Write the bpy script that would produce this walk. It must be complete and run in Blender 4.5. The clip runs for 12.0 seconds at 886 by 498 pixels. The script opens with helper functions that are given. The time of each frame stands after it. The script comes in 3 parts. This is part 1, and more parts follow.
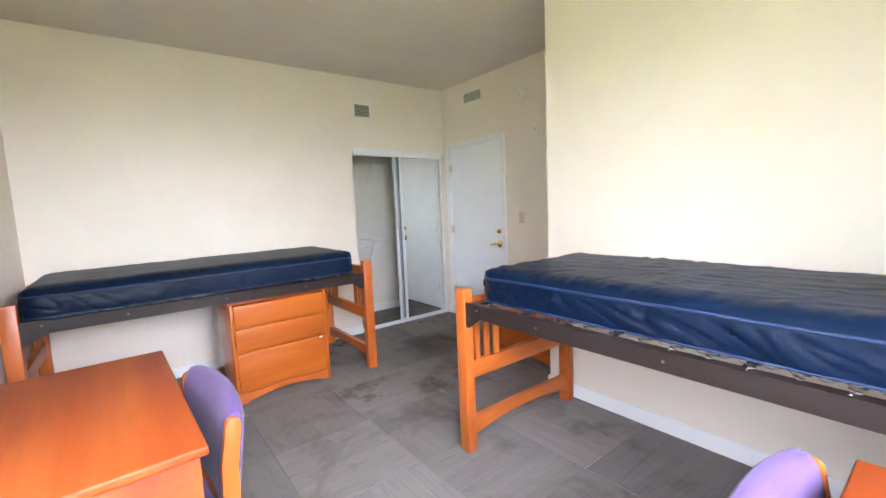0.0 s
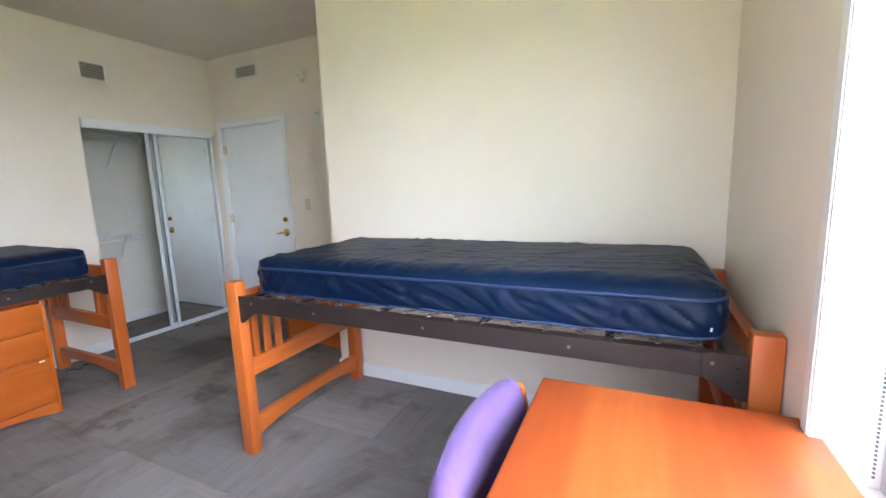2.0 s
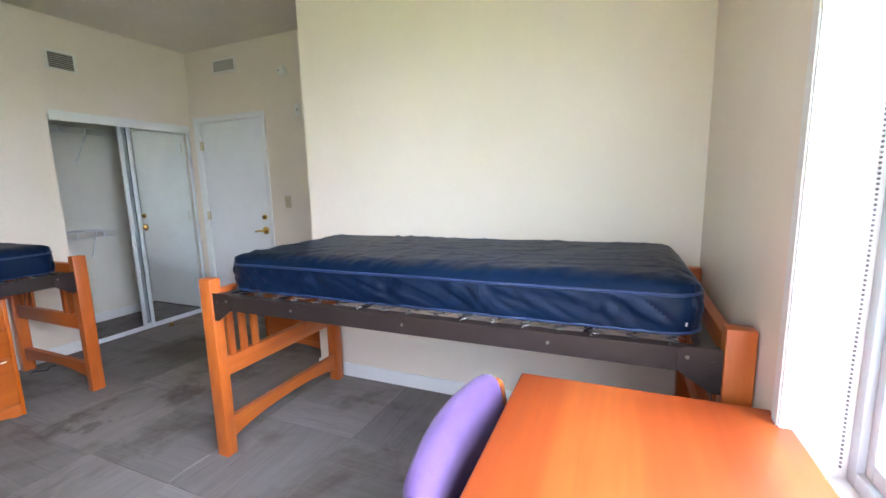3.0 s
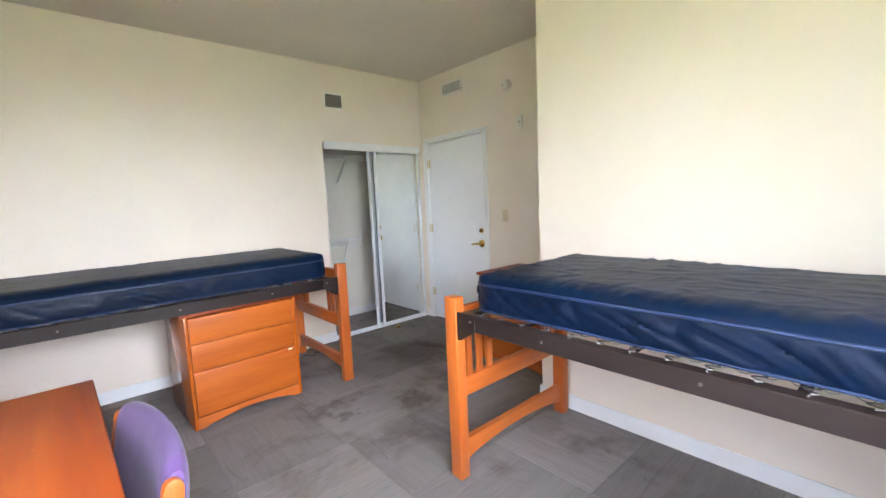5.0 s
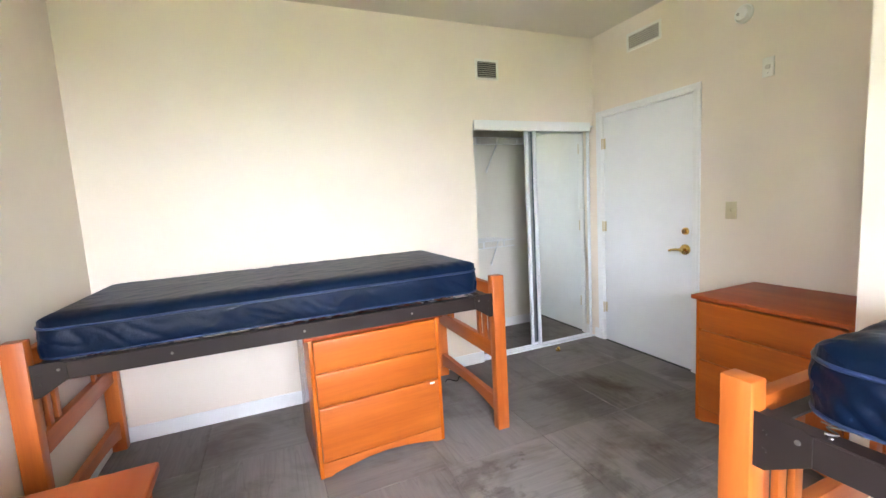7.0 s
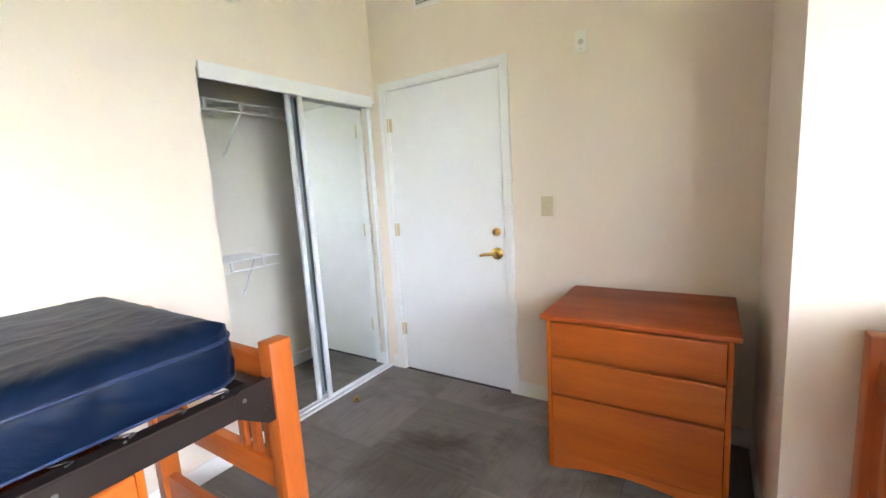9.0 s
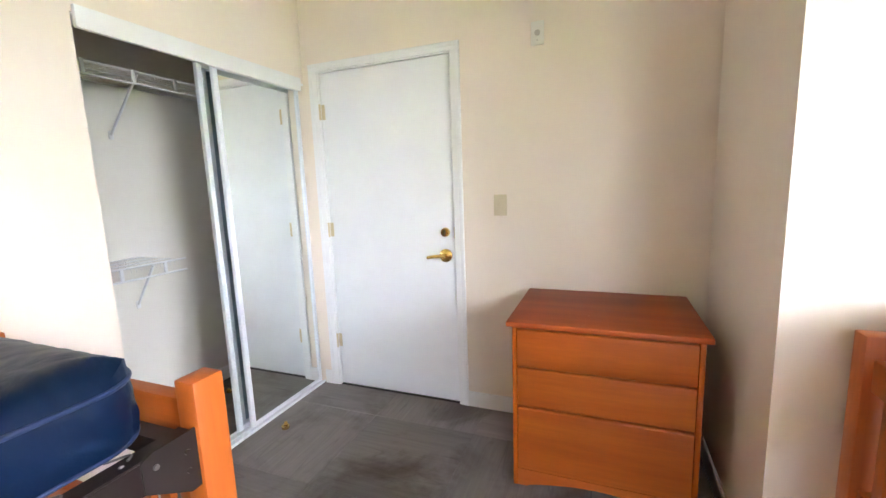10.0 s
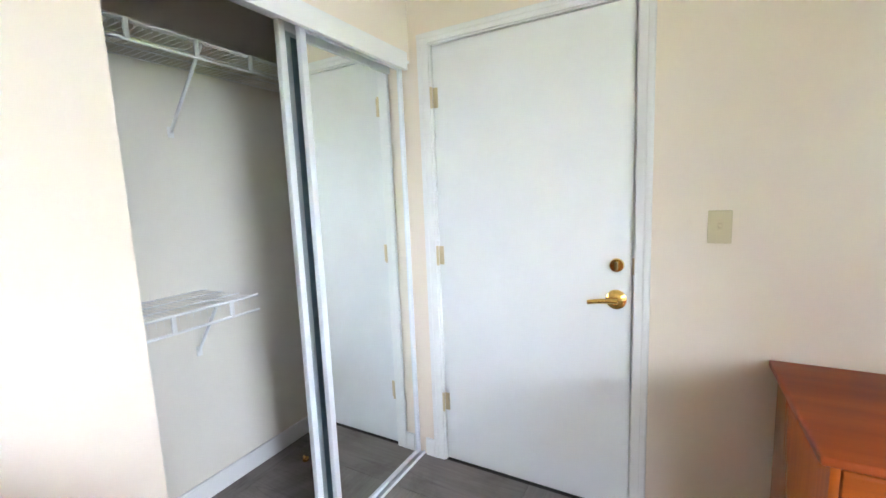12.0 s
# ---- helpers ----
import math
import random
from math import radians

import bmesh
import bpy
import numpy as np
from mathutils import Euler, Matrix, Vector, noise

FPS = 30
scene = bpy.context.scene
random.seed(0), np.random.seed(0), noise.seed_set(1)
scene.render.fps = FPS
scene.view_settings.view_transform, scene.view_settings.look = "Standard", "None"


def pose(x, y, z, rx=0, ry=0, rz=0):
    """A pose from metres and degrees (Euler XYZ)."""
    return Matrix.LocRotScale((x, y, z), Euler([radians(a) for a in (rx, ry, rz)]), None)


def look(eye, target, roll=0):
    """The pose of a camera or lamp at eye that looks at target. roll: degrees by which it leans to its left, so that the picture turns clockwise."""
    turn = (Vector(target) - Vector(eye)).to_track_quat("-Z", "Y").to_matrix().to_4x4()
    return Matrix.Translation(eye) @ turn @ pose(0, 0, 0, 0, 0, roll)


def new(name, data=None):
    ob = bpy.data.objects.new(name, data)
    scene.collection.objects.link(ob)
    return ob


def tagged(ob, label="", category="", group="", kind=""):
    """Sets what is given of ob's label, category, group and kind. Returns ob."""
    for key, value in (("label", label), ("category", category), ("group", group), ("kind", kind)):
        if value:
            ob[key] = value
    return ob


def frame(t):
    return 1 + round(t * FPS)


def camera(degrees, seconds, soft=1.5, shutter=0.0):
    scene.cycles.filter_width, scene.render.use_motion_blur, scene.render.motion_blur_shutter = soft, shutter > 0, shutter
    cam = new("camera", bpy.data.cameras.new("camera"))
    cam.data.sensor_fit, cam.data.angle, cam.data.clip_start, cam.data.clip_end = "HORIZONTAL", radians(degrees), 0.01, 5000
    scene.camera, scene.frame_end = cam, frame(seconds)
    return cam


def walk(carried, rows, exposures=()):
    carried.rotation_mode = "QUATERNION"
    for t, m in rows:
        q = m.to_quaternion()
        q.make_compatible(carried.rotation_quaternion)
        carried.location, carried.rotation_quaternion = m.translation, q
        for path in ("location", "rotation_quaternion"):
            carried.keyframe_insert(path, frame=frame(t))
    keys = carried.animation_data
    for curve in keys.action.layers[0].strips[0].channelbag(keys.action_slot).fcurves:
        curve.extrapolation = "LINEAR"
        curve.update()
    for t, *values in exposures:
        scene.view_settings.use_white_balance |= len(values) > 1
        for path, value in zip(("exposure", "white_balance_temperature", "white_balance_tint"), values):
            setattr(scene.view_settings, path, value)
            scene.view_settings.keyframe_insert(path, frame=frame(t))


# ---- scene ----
cam = camera(93.6, 12.0)
PATH = [
    (0, (0.1, -0.004, 1.381), (1.31, 1.574, 1.169), -2.5),
    (0.5, (0.124, -0.036, 1.383), (1.523, 1.375, 1.16), -2.4),
    (1, (0.138, -0.065, 1.382), (1.7, 1.16, 1.138), -2.4),
    (1.5, (0.144, -0.087, 1.371), (1.837, 0.943, 1.099), -2.3),
    (2, (0.152, -0.116, 1.363), (1.935, 0.737, 1.058), -2.0),
    (2.5, (0.166, -0.137, 1.35), (1.989, 0.621, 1.031), -1.8),
    (2.7, (0.164, -0.136, 1.341), (1.993, 0.612, 1.03), -1.5),
    (4.5, (0.223, 0.109, 1.37), (1.689, 1.449, 1.135), -2.2),
    (5, (0.203, 0.251, 1.378), (1.516, 1.743, 1.152), -2.6),
    (5.5, (0.201, 0.456, 1.38), (1.331, 2.092, 1.164), -3.4),
    (6, (0.226, 0.659, 1.368), (1.177, 2.406, 1.156), -3.7),
    (6.5, (0.37, 0.882, 1.363), (1.154, 2.71, 1.152), -3.3),
    (6.7, (0.429, 0.951, 1.382), (1.165, 2.797, 1.16), -3.2),
    (8.3, (0.858, 1.806, 1.373), (2.195, 3.275, 1.136), -4.0),
    (8.5, (0.924, 1.876, 1.371), (2.359, 3.247, 1.124), -3.7),
    (9, (0.987, 2.08, 1.361), (2.642, 3.163, 1.069), -3.5),
    (9.5, (0.985, 2.257, 1.356), (2.774, 3.096, 1.044), -2.8),
    (10, (1.1, 2.347, 1.335), (2.939, 3.073, 1.033), -2.1),
    (10.5, (1.315, 2.477, 1.358), (3.169, 3.178, 1.092), -1.6),
    (11, (1.445, 2.627, 1.361), (3.3, 3.333, 1.114), -1.6),
    (11.5, (1.555, 2.819, 1.369), (3.375, 3.617, 1.137), -2.1),
    (12, (1.613, 3.029, 1.368), (3.344, 3.996, 1.109), -2.3),
]
EXPOSURES = [(0, 3.5, 6250, 22), (2.5, 3.08, 5950, 20), (6.5, 3.75, 6400, 21), (8.5, 4.02, 6350, 21), (9.5, 4.1, 6350, 22), (11, 4.27, 6300, 24), (12, 4.1, 6100, 19)]
walk(cam, [(t, look(eye, target, roll)) for t, eye, target, roll in PATH], EXPOSURES)

# ---- world, sun, large lights ----
SUN_EL, SUN_AZ = 53.0, 0.0
world = bpy.data.worlds.new("sky_world")
scene.world = world
world.use_nodes = True
wn = world.node_tree
sky = wn.nodes.new("ShaderNodeTexSky")
sky.sky_type = 'NISHITA'
sky.sun_disc = False
sky.sun_elevation = radians(SUN_EL)
sky.sun_rotation = radians(SUN_AZ)
sky.air_density, sky.dust_density = 1.0, 2.0
wn.nodes["Background"].inputs["Strength"].default_value = 0.15
wn.links.new(sky.outputs[0], wn.nodes["Background"].inputs[0])

sun = new("sun", bpy.data.lights.new("sun", 'SUN'))
sun.data.energy, sun.data.angle, sun.data.color = 5.0, radians(0.6), (1.0, 0.95, 0.88)
# high in the north, behind the building's window side
sun.matrix_world = look((0, 6, 8), (0, 0, 0))

window_light = new("window_light", bpy.data.lights.new("window_light", 'AREA'))
window_light.data.shape = 'RECTANGLE'
window_light.data.size, window_light.data.size_y = 10.0, 4.5
window_light.data.energy, window_light.data.color = 450.0, (0.84, 0.93, 1.0)
window_light.matrix_world = look((0.55, -5.0, 4.05), (0.55, -0.5, 1.5))
side_light = new("side_window_light", bpy.data.lights.new("side_window_light", 'AREA'))
side_light.data.shape = 'RECTANGLE'
side_light.data.size, side_light.data.size_y = 11.0, 4.5
side_light.data.energy, side_light.data.color = 138.0, (0.84, 0.93, 1.0)
side_light.matrix_world = look((-5.0, -1.0, 4.2), (-0.5, -1.0, 1.5))


# ---- materials ----
def node(nt, kind, **inputs):
    n = nt.nodes.new(kind)
    for k, v in inputs.items():
        n.inputs[k.replace("_", " ")].default_value = v
    return n


def base_mat(name, rough, metal=0.0, spec=0.5):
    m = bpy.data.materials.new(name)
    m.use_nodes = True
    b = m.node_tree.nodes["Principled BSDF"]
    b.inputs["Roughness"].default_value = rough
    b.inputs["Metallic"].default_value = metal
    b.inputs["Specular IOR Level"].default_value = spec
    return m, m.node_tree, b


def coords(nt, scale=(1, 1, 1), world_space=False):
    mp = nt.nodes.new("ShaderNodeMapping")
    mp.inputs["Scale"].default_value = scale
    if world_space:
        g = nt.nodes.new("ShaderNodeNewGeometry")
        nt.links.new(g.outputs["Position"], mp.inputs[0])
    else:
        tc = nt.nodes.new("ShaderNodeTexCoord")
        nt.links.new(tc.outputs["Object"], mp.inputs[0])
    return mp.outputs[0]


def ramp(nt, fac, stops):
    r = nt.nodes.new("ShaderNodeValToRGB")
    e = r.color_ramp.elements
    e[0].position, e[0].color = stops[0][0], (*stops[0][1], 1)
    e[1].position, e[1].color = stops[-1][0], (*stops[-1][1], 1)
    for p, c in stops[1:-1]:
        x = e.new(p)
        x.color = (*c, 1)
    nt.links.new(fac, r.inputs[0])
    return r.outputs[0]


def mix(nt, fac, a, b, mode='MIX'):
    n = nt.nodes.new("ShaderNodeMix")
    n.data_type, n.blend_type = 'RGBA', mode
    for sock, v in ((n.inputs[0], fac), (n.inputs[6], a), (n.inputs[7], b)):
        if hasattr(v, "is_output"):
            nt.links.new(v, sock)
        else:
            sock.default_value = v if isinstance(v, (int, float)) else (*v, 1)
    return n.outputs[2]


def bump(nt, bsdf, height, strength, distance=0.001):
    n = nt.nodes.new("ShaderNodeBump")
    n.inputs["Strength"].default_value, n.inputs["Distance"].default_value = strength, distance
    nt.links.new(height, n.inputs["Height"])
    nt.links.new(n.outputs[0], bsdf.inputs["Normal"])


def noise_out(nt, vec, scale, detail=4.0, rough=0.55):
    n = node(nt, "ShaderNodeTexNoise", Scale=scale, Detail=detail, Roughness=rough)
    nt.links.new(vec, n.inputs["Vector"])
    return n.outputs["Fac"]


def painted(name, a, b, rough, grain=220.0, relief=0.25, spec=0.4, metal=0.0, patch=2.2):
    """Paint or plastic with broad soft patches, faint scuffs and a fine orange-peel relief."""
    m, nt, bs = base_mat(name, rough, metal, spec)
    v = coords(nt, world_space=True)
    col = ramp(nt, noise_out(nt, v, patch, 5.0, 0.6), ((0.3, a), (0.7, b)))
    nt.links.new(col, bs.inputs["Base Color"])
    rr = node(nt, "ShaderNodeMapRange", To_Min=rough - 0.06, To_Max=min(1.0, rough + 0.1))
    nt.links.new(noise_out(nt, v, 9.0, 6.0), rr.inputs["Value"])
    nt.links.new(rr.outputs[0], bs.inputs["Roughness"])
    bump(nt, bs, noise_out(nt, v, grain, 3.0), relief, 0.0006)
    return m


def wood(name, axis, dark, mid, light, rough=0.33, big=1.0, spec=0.5):
    """Stained, varnished wood whose grain runs along one local axis, with figure and a few nicks."""
    m, nt, bs = base_mat(name, rough, 0.0, spec)
    s = [22.0 * big] * 3
    s["xyz".index(axis)] = 1.6 * big
    v = coords(nt, s)
    info = nt.nodes.new("ShaderNodeObjectInfo")
    add = nt.nodes.new("ShaderNodeVectorMath")
    add.operation = 'ADD'
    sc = nt.nodes.new("ShaderNodeMath")
    sc.operation = 'MULTIPLY'
    sc.inputs[1].default_value = 37.0
    nt.links.new(info.outputs["Random"], sc.inputs[0])
    nt.links.new(v, add.inputs[0])
    nt.links.new(sc.outputs[0], add.inputs[1])
    v = add.outputs[0]
    fig = noise_out(nt, v, 0.35, 4.0, 0.6)
    fine = noise_out(nt, v, 3.2, 6.0, 0.65)
    col = ramp(nt, fig, ((0.29, dark), (0.5, mid), (0.72, light)))
    fr = ramp(nt, fine, ((0.25, (0.72, 0.66, 0.6)), (0.6, (1, 1, 1))))
    col = mix(nt, 0.55, col, fr, 'MULTIPLY')
    nick = node(nt, "ShaderNodeTexNoise", Scale=26.0, Detail=3.0, Roughness=0.6)
    nt.links.new(coords(nt, world_space=True), nick.inputs["Vector"])
    chip = ramp(nt, nick.outputs["Fac"], ((0.76, (0, 0, 0)), (0.775, (1, 1, 1))))
    col = mix(nt, chip, col, (0.66, 0.36, 0.20))
    nt.links.new(col, bs.inputs["Base Color"])
    rr = node(nt, "ShaderNodeMapRange", To_Min=rough - 0.05, To_Max=rough + 0.14)
    nt.links.new(fine, rr.inputs["Value"])
    nt.links.new(rr.outputs[0], bs.inputs["Roughness"])
    bs.inputs["Coat Weight"].default_value = 0.06
    bs.inputs["Coat Roughness"].default_value = 0.3
    bump(nt, bs, fine, 0.12, 0.0006)
    return m


WALL = painted("cream_wall_paint", (0.79, 0.695, 0.59), (0.825, 0.73, 0.625), 0.42, 260.0, 0.3, 0.5)
CLOSET = painted("closet_wall_paint", (0.74, 0.70, 0.62), (0.78, 0.74, 0.66), 0.65, 260.0, 0.35)
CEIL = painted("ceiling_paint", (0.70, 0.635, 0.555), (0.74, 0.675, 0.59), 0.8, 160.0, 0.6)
TRIM = painted("white_trim_paint", (0.78, 0.78, 0.77), (0.83, 0.83, 0.82), 0.4, 120.0, 0.15)
DOORP = painted("white_door_paint", (0.78, 0.79, 0.80), (0.83, 0.84, 0.85), 0.38, 90.0, 0.2)
PLASTIC = painted("white_plastic", (0.78, 0.76, 0.70), (0.82, 0.80, 0.74), 0.4, 400.0, 0.05)
ALMOND = painted("almond_plastic", (0.60, 0.52, 0.34), (0.64, 0.56, 0.38), 0.38, 400.0, 0.05)
WIRE = painted("white_vinyl_wire", (0.76, 0.76, 0.75), (0.82, 0.82, 0.81), 0.42, 300.0, 0.05)
ALU = painted("white_aluminium_frame", (0.72, 0.75, 0.78), (0.78, 0.81, 0.84), 0.3, 300.0, 0.05)
SASHM = painted("grey_white_vinyl_sash", (0.40, 0.43, 0.45), (0.46, 0.49, 0.51), 0.4)
BACKING = painted("blue_grey_backing", (0.20, 0.27, 0.33), (0.25, 0.32, 0.38), 0.5)
DARK = painted("dark_gap", (0.02, 0.02, 0.02), (0.03, 0.03, 0.03), 0.8)
IRON = painted("brown_enamelled_steel", (0.016, 0.010, 0.009), (0.025, 0.017, 0.015), 0.36, 300.0, 0.2, 0.35)
STEEL = painted("zinc_steel", (0.34, 0.33, 0.31), (0.44, 0.43, 0.41), 0.38, 200.0, 0.1, 0.5, 1.0)
ZINC = painted("dull_zinc", (0.17, 0.155, 0.145), (0.24, 0.22, 0.21), 0.45, 200.0, 0.1, 0.5, 0.8)
BRASS = painted("polished_brass", (0.70, 0.46, 0.13), (0.78, 0.54, 0.18), 0.2, 150.0, 0.08, 0.5, 1.0)
BRONZE = painted("tarnished_bronze", (0.16, 0.10, 0.04), (0.22, 0.14, 0.06), 0.35, 150.0, 0.08, 0.5, 0.9)
SATIN = painted("satin_brass_hinge", (0.62, 0.52, 0.34), (0.70, 0.60, 0.42), 0.4, 150.0, 0.08, 0.5, 0.9)
VENT = painted("grey_vent_paint", (0.42, 0.39, 0.34), (0.48, 0.45, 0.40), 0.5)
VENTL = painted("light_vent_paint", (0.52, 0.49, 0.44), (0.58, 0.55, 0.49), 0.5)
RUBBER = painted("black_rubber", (0.012, 0.012, 0.012), (0.02, 0.02, 0.02), 0.7)
CHAINM = painted("dark_bead_chain", (0.16, 0.14, 0.14), (0.24, 0.22, 0.22), 0.35, 200.0, 0.05, 0.5, 0.6)
RAILM = painted("outdoor_rail_paint", (0.30, 0.36, 0.38), (0.36, 0.42, 0.44), 0.5)

W_DARK, W_MID, W_LIGHT = (0.36, 0.074, 0.010), (0.47, 0.108, 0.015), (0.55, 0.145, 0.023)
WX = wood("orange_cherry_wood_x", "x", W_DARK, W_MID, W_LIGHT)
WY = wood("orange_cherry_wood_y", "y", W_DARK, W_MID, W_LIGHT)
WZ = wood("orange_cherry_wood_z", "z", W_DARK, W_MID, W_LIGHT)
D_DARK, D_MID, D_LIGHT = (0.38, 0.078, 0.007), (0.47, 0.108, 0.010), (0.53, 0.135, 0.014)
DRAWERW = wood("cherry_drawer_wood", "x", D_DARK, D_MID, D_LIGHT, 0.36)
SIDEW = wood("varnished_side_panel_wood", "z", D_DARK, D_MID, D_LIGHT, 0.14)
TOPW = wood("red_cherry_laminate", "x", (0.23, 0.034, 0.005), (0.33, 0.061, 0.010), (0.45, 0.108, 0.020), 0.46, 0.6, 0.3)


def mirror_mat():
    m, nt, bs = base_mat("mirror_glass", 0.015, 1.0)
    v = coords(nt, world_space=True)
    nt.links.new(ramp(nt, noise_out(nt, v, 6.0), ((0.3, (0.84, 0.88, 0.87)), (0.7, (0.88, 0.92, 0.91)))), bs.inputs["Base Color"])
    return m


MIRROR = mirror_mat()


def glass_mat():
    m, nt, bs = base_mat("window_glass", 0.0)
    bs.inputs["Transmission Weight"].default_value = 1.0
    bs.inputs["IOR"].default_value = 1.45
    bs.inputs["Base Color"].default_value = (0.97, 0.99, 0.98, 1)
    return m


GLASS = glass_mat()


def vinyl_mat():
    m, nt, bs = base_mat("navy_vinyl", 0.42, 0.0, 0.16)
    v = coords(nt)
    col = ramp(nt, noise_out(nt, v, 3.0, 5.0), ((0.3, (0.0010, 0.0056, 0.018)), (0.7, (0.0018, 0.0098, 0.032))))
    nt.links.new(col, bs.inputs["Base Color"])
    crease = node(nt, "ShaderNodeTexNoise", Scale=5.5, Detail=5.0, Roughness=0.55, Distortion=1.2)
    nt.links.new(v, crease.inputs["Vector"])
    weave = noise_out(nt, v, 500.0, 2.0)
    add = nt.nodes.new("ShaderNodeMath")
    add.operation = 'MULTIPLY_ADD'
    add.inputs[1].default_value = 0.03
    nt.links.new(weave, add.inputs[0])
    nt.links.new(crease.outputs["Fac"], add.inputs[2])
    bump(nt, bs, add.outputs[0], 0.3, 0.02)
    return m


VINYL = vinyl_mat()
PIPING = painted("blue_piping", (0.014, 0.026, 0.068), (0.020, 0.036, 0.090), 0.34)


def fabric_mat():
    m, nt, bs = base_mat("purple_upholstery", 0.9, 0.0, 0.25)
    v = coords(nt)
    col = ramp(nt, noise_out(nt, v, 9.0, 6.0), ((0.3, (0.088, 0.047, 0.14)), (0.7, (0.12, 0.066, 0.185))))
    sp = ramp(nt, noise_out(nt, v, 420.0, 2.0), ((0.35, (0.7, 0.7, 0.72)), (0.65, (1, 1, 1))))
    nt.links.new(mix(nt, 0.6, col, sp, 'MULTIPLY'), bs.inputs["Base Color"])
    bs.inputs["Sheen Weight"].default_value = 0.12
    bump(nt, bs, noise_out(nt, v, 600.0, 2.0), 0.5, 0.001)
    return m


FABRIC = fabric_mat()


def carpet_mat():
    """Grey-brown loop carpet tile with long streaks along local x, tone varied tile by tile, and walked-in stains."""
    m, nt, bs = base_mat("streaked_carpet", 0.95, 0.0, 0.15)
    info = nt.nodes.new("ShaderNodeObjectInfo")
    v = coords(nt, (4.0, 70.0, 1.0))
    add = nt.nodes.new("ShaderNodeVectorMath")
    add.operation = 'ADD'
    k = nt.nodes.new("ShaderNodeMath")
    k.operation = 'MULTIPLY'
    k.inputs[1].default_value = 91.0
    nt.links.new(info.outputs["Random"], k.inputs[0])
    nt.links.new(v, add.inputs[0])
    nt.links.new(k.outputs[0], add.inputs[1])
    streak = noise_out(nt, add.outputs[0], 1.0, 4.0, 0.6)
    v2 = coords(nt, (1.1, 15.0, 1.0))
    add2 = nt.nodes.new("ShaderNodeVectorMath")
    add2.operation = 'ADD'
    nt.links.new(v2, add2.inputs[0])
    nt.links.new(k.outputs[0], add2.inputs[1])
    wide = noise_out(nt, add2.outputs[0], 1.0, 2.0, 0.5)
    col = ramp(nt, streak, ((0.25, (0.200, 0.183, 0.172)), (0.5, (0.226, 0.208, 0.197)), (0.8, (0.252, 0.233, 0.222))))
    wcol = ramp(nt, wide, ((0.3, (0.80, 0.79, 0.78)), (0.65, (1.08, 1.07, 1.06))))
    col = mix(nt, 0.35, col, wcol, 'MULTIPLY')
    v3 = coords(nt, (1.4, 17.0, 1.0))
    add3 = nt.nodes.new("ShaderNodeVectorMath")
    add3.operation = 'ADD'
    nt.links.new(v3, add3.inputs[0])
    nt.links.new(k.outputs[0], add3.inputs[1])
    line = ramp(nt, noise_out(nt, add3.outputs[0], 1.0, 0.0), ((0.485, (1, 1, 1)), (0.5, (0.55, 0.54, 0.53)), (0.515, (1, 1, 1))))
    col = mix(nt, 0.36, col, line, 'MULTIPLY')
    tone = ramp(nt, info.outputs["Random"], ((0.0, (0.82, 0.81, 0.80)), (1.0, (1.12, 1.10, 1.09))))
    col = mix(nt, 0.9, col, tone, 'MULTIPLY')
    w = coords(nt, world_space=True)
    st = node(nt, "ShaderNodeTexNoise", Scale=2.1, Detail=6.0, Roughness=0.62, Distortion=0.6)
    nt.links.new(w, st.inputs["Vector"])
    stain = ramp(nt, st.outputs["Fac"], ((0.50, (1, 1, 1)), (0.66, (0.60, 0.55, 0.50))))
    col = mix(nt, 0.8, col, stain, 'MULTIPLY')
    # spilled patches mid-room; grime with shade painted in by bed foot and door
    for cx, cy, r in STAINS_AND_SHADE:
        d = nt.nodes.new("ShaderNodeVectorMath")
        d.operation = 'DISTANCE'
        warp = node(nt, "ShaderNodeTexNoise", Scale=7.0, Detail=5.0, Roughness=0.65)
        nt.links.new(w, warp.inputs["Vector"])
        d.inputs[1].default_value = (cx, cy, 0.0)
        nt.links.new(w, d.inputs[0])
        s = nt.nodes.new("ShaderNodeMath")
        s.operation = 'MULTIPLY_ADD'
        s.inputs[1].default_value = 0.55
        nt.links.new(warp.outputs["Fac"], s.inputs[0])
        nt.links.new(d.outputs["Value"], s.inputs[2])
        sm = ramp(nt, s.outputs[0], ((0.25 + r * 0.55, (0.55, 0.52, 0.49)), (0.27 + r, (1, 1, 1))))
        col = mix(nt, 0.72, col, sm, 'MULTIPLY')
    nt.links.new(col, bs.inputs["Base Color"])
    pile = noise_out(nt, coords(nt, (120.0, 420.0, 1.0)), 1.0, 3.0)
    sum_ = nt.nodes.new("ShaderNodeMath")
    sum_.operation = 'ADD'
    nt.links.new(pile, sum_.inputs[0])
    nt.links.new(streak, sum_.inputs[1])
    bump(nt, bs, sum_.outputs[0], 0.5, 0.002)
    return m


# first three are spills, last three grime plus shade put into the colour
STAINS_AND_SHADE = ((1.36, 2.86, 0.13), (1.60, 2.83, 0.05), (1.42, 2.70, 0.07), (1.88, 2.50, 0.16), (2.45, 3.25, 0.40), (2.25, 2.45, 0.22))
CARPET = carpet_mat()
SEAM = painted("carpet_seam", (0.03, 0.028, 0.026), (0.045, 0.042, 0.038), 0.95)


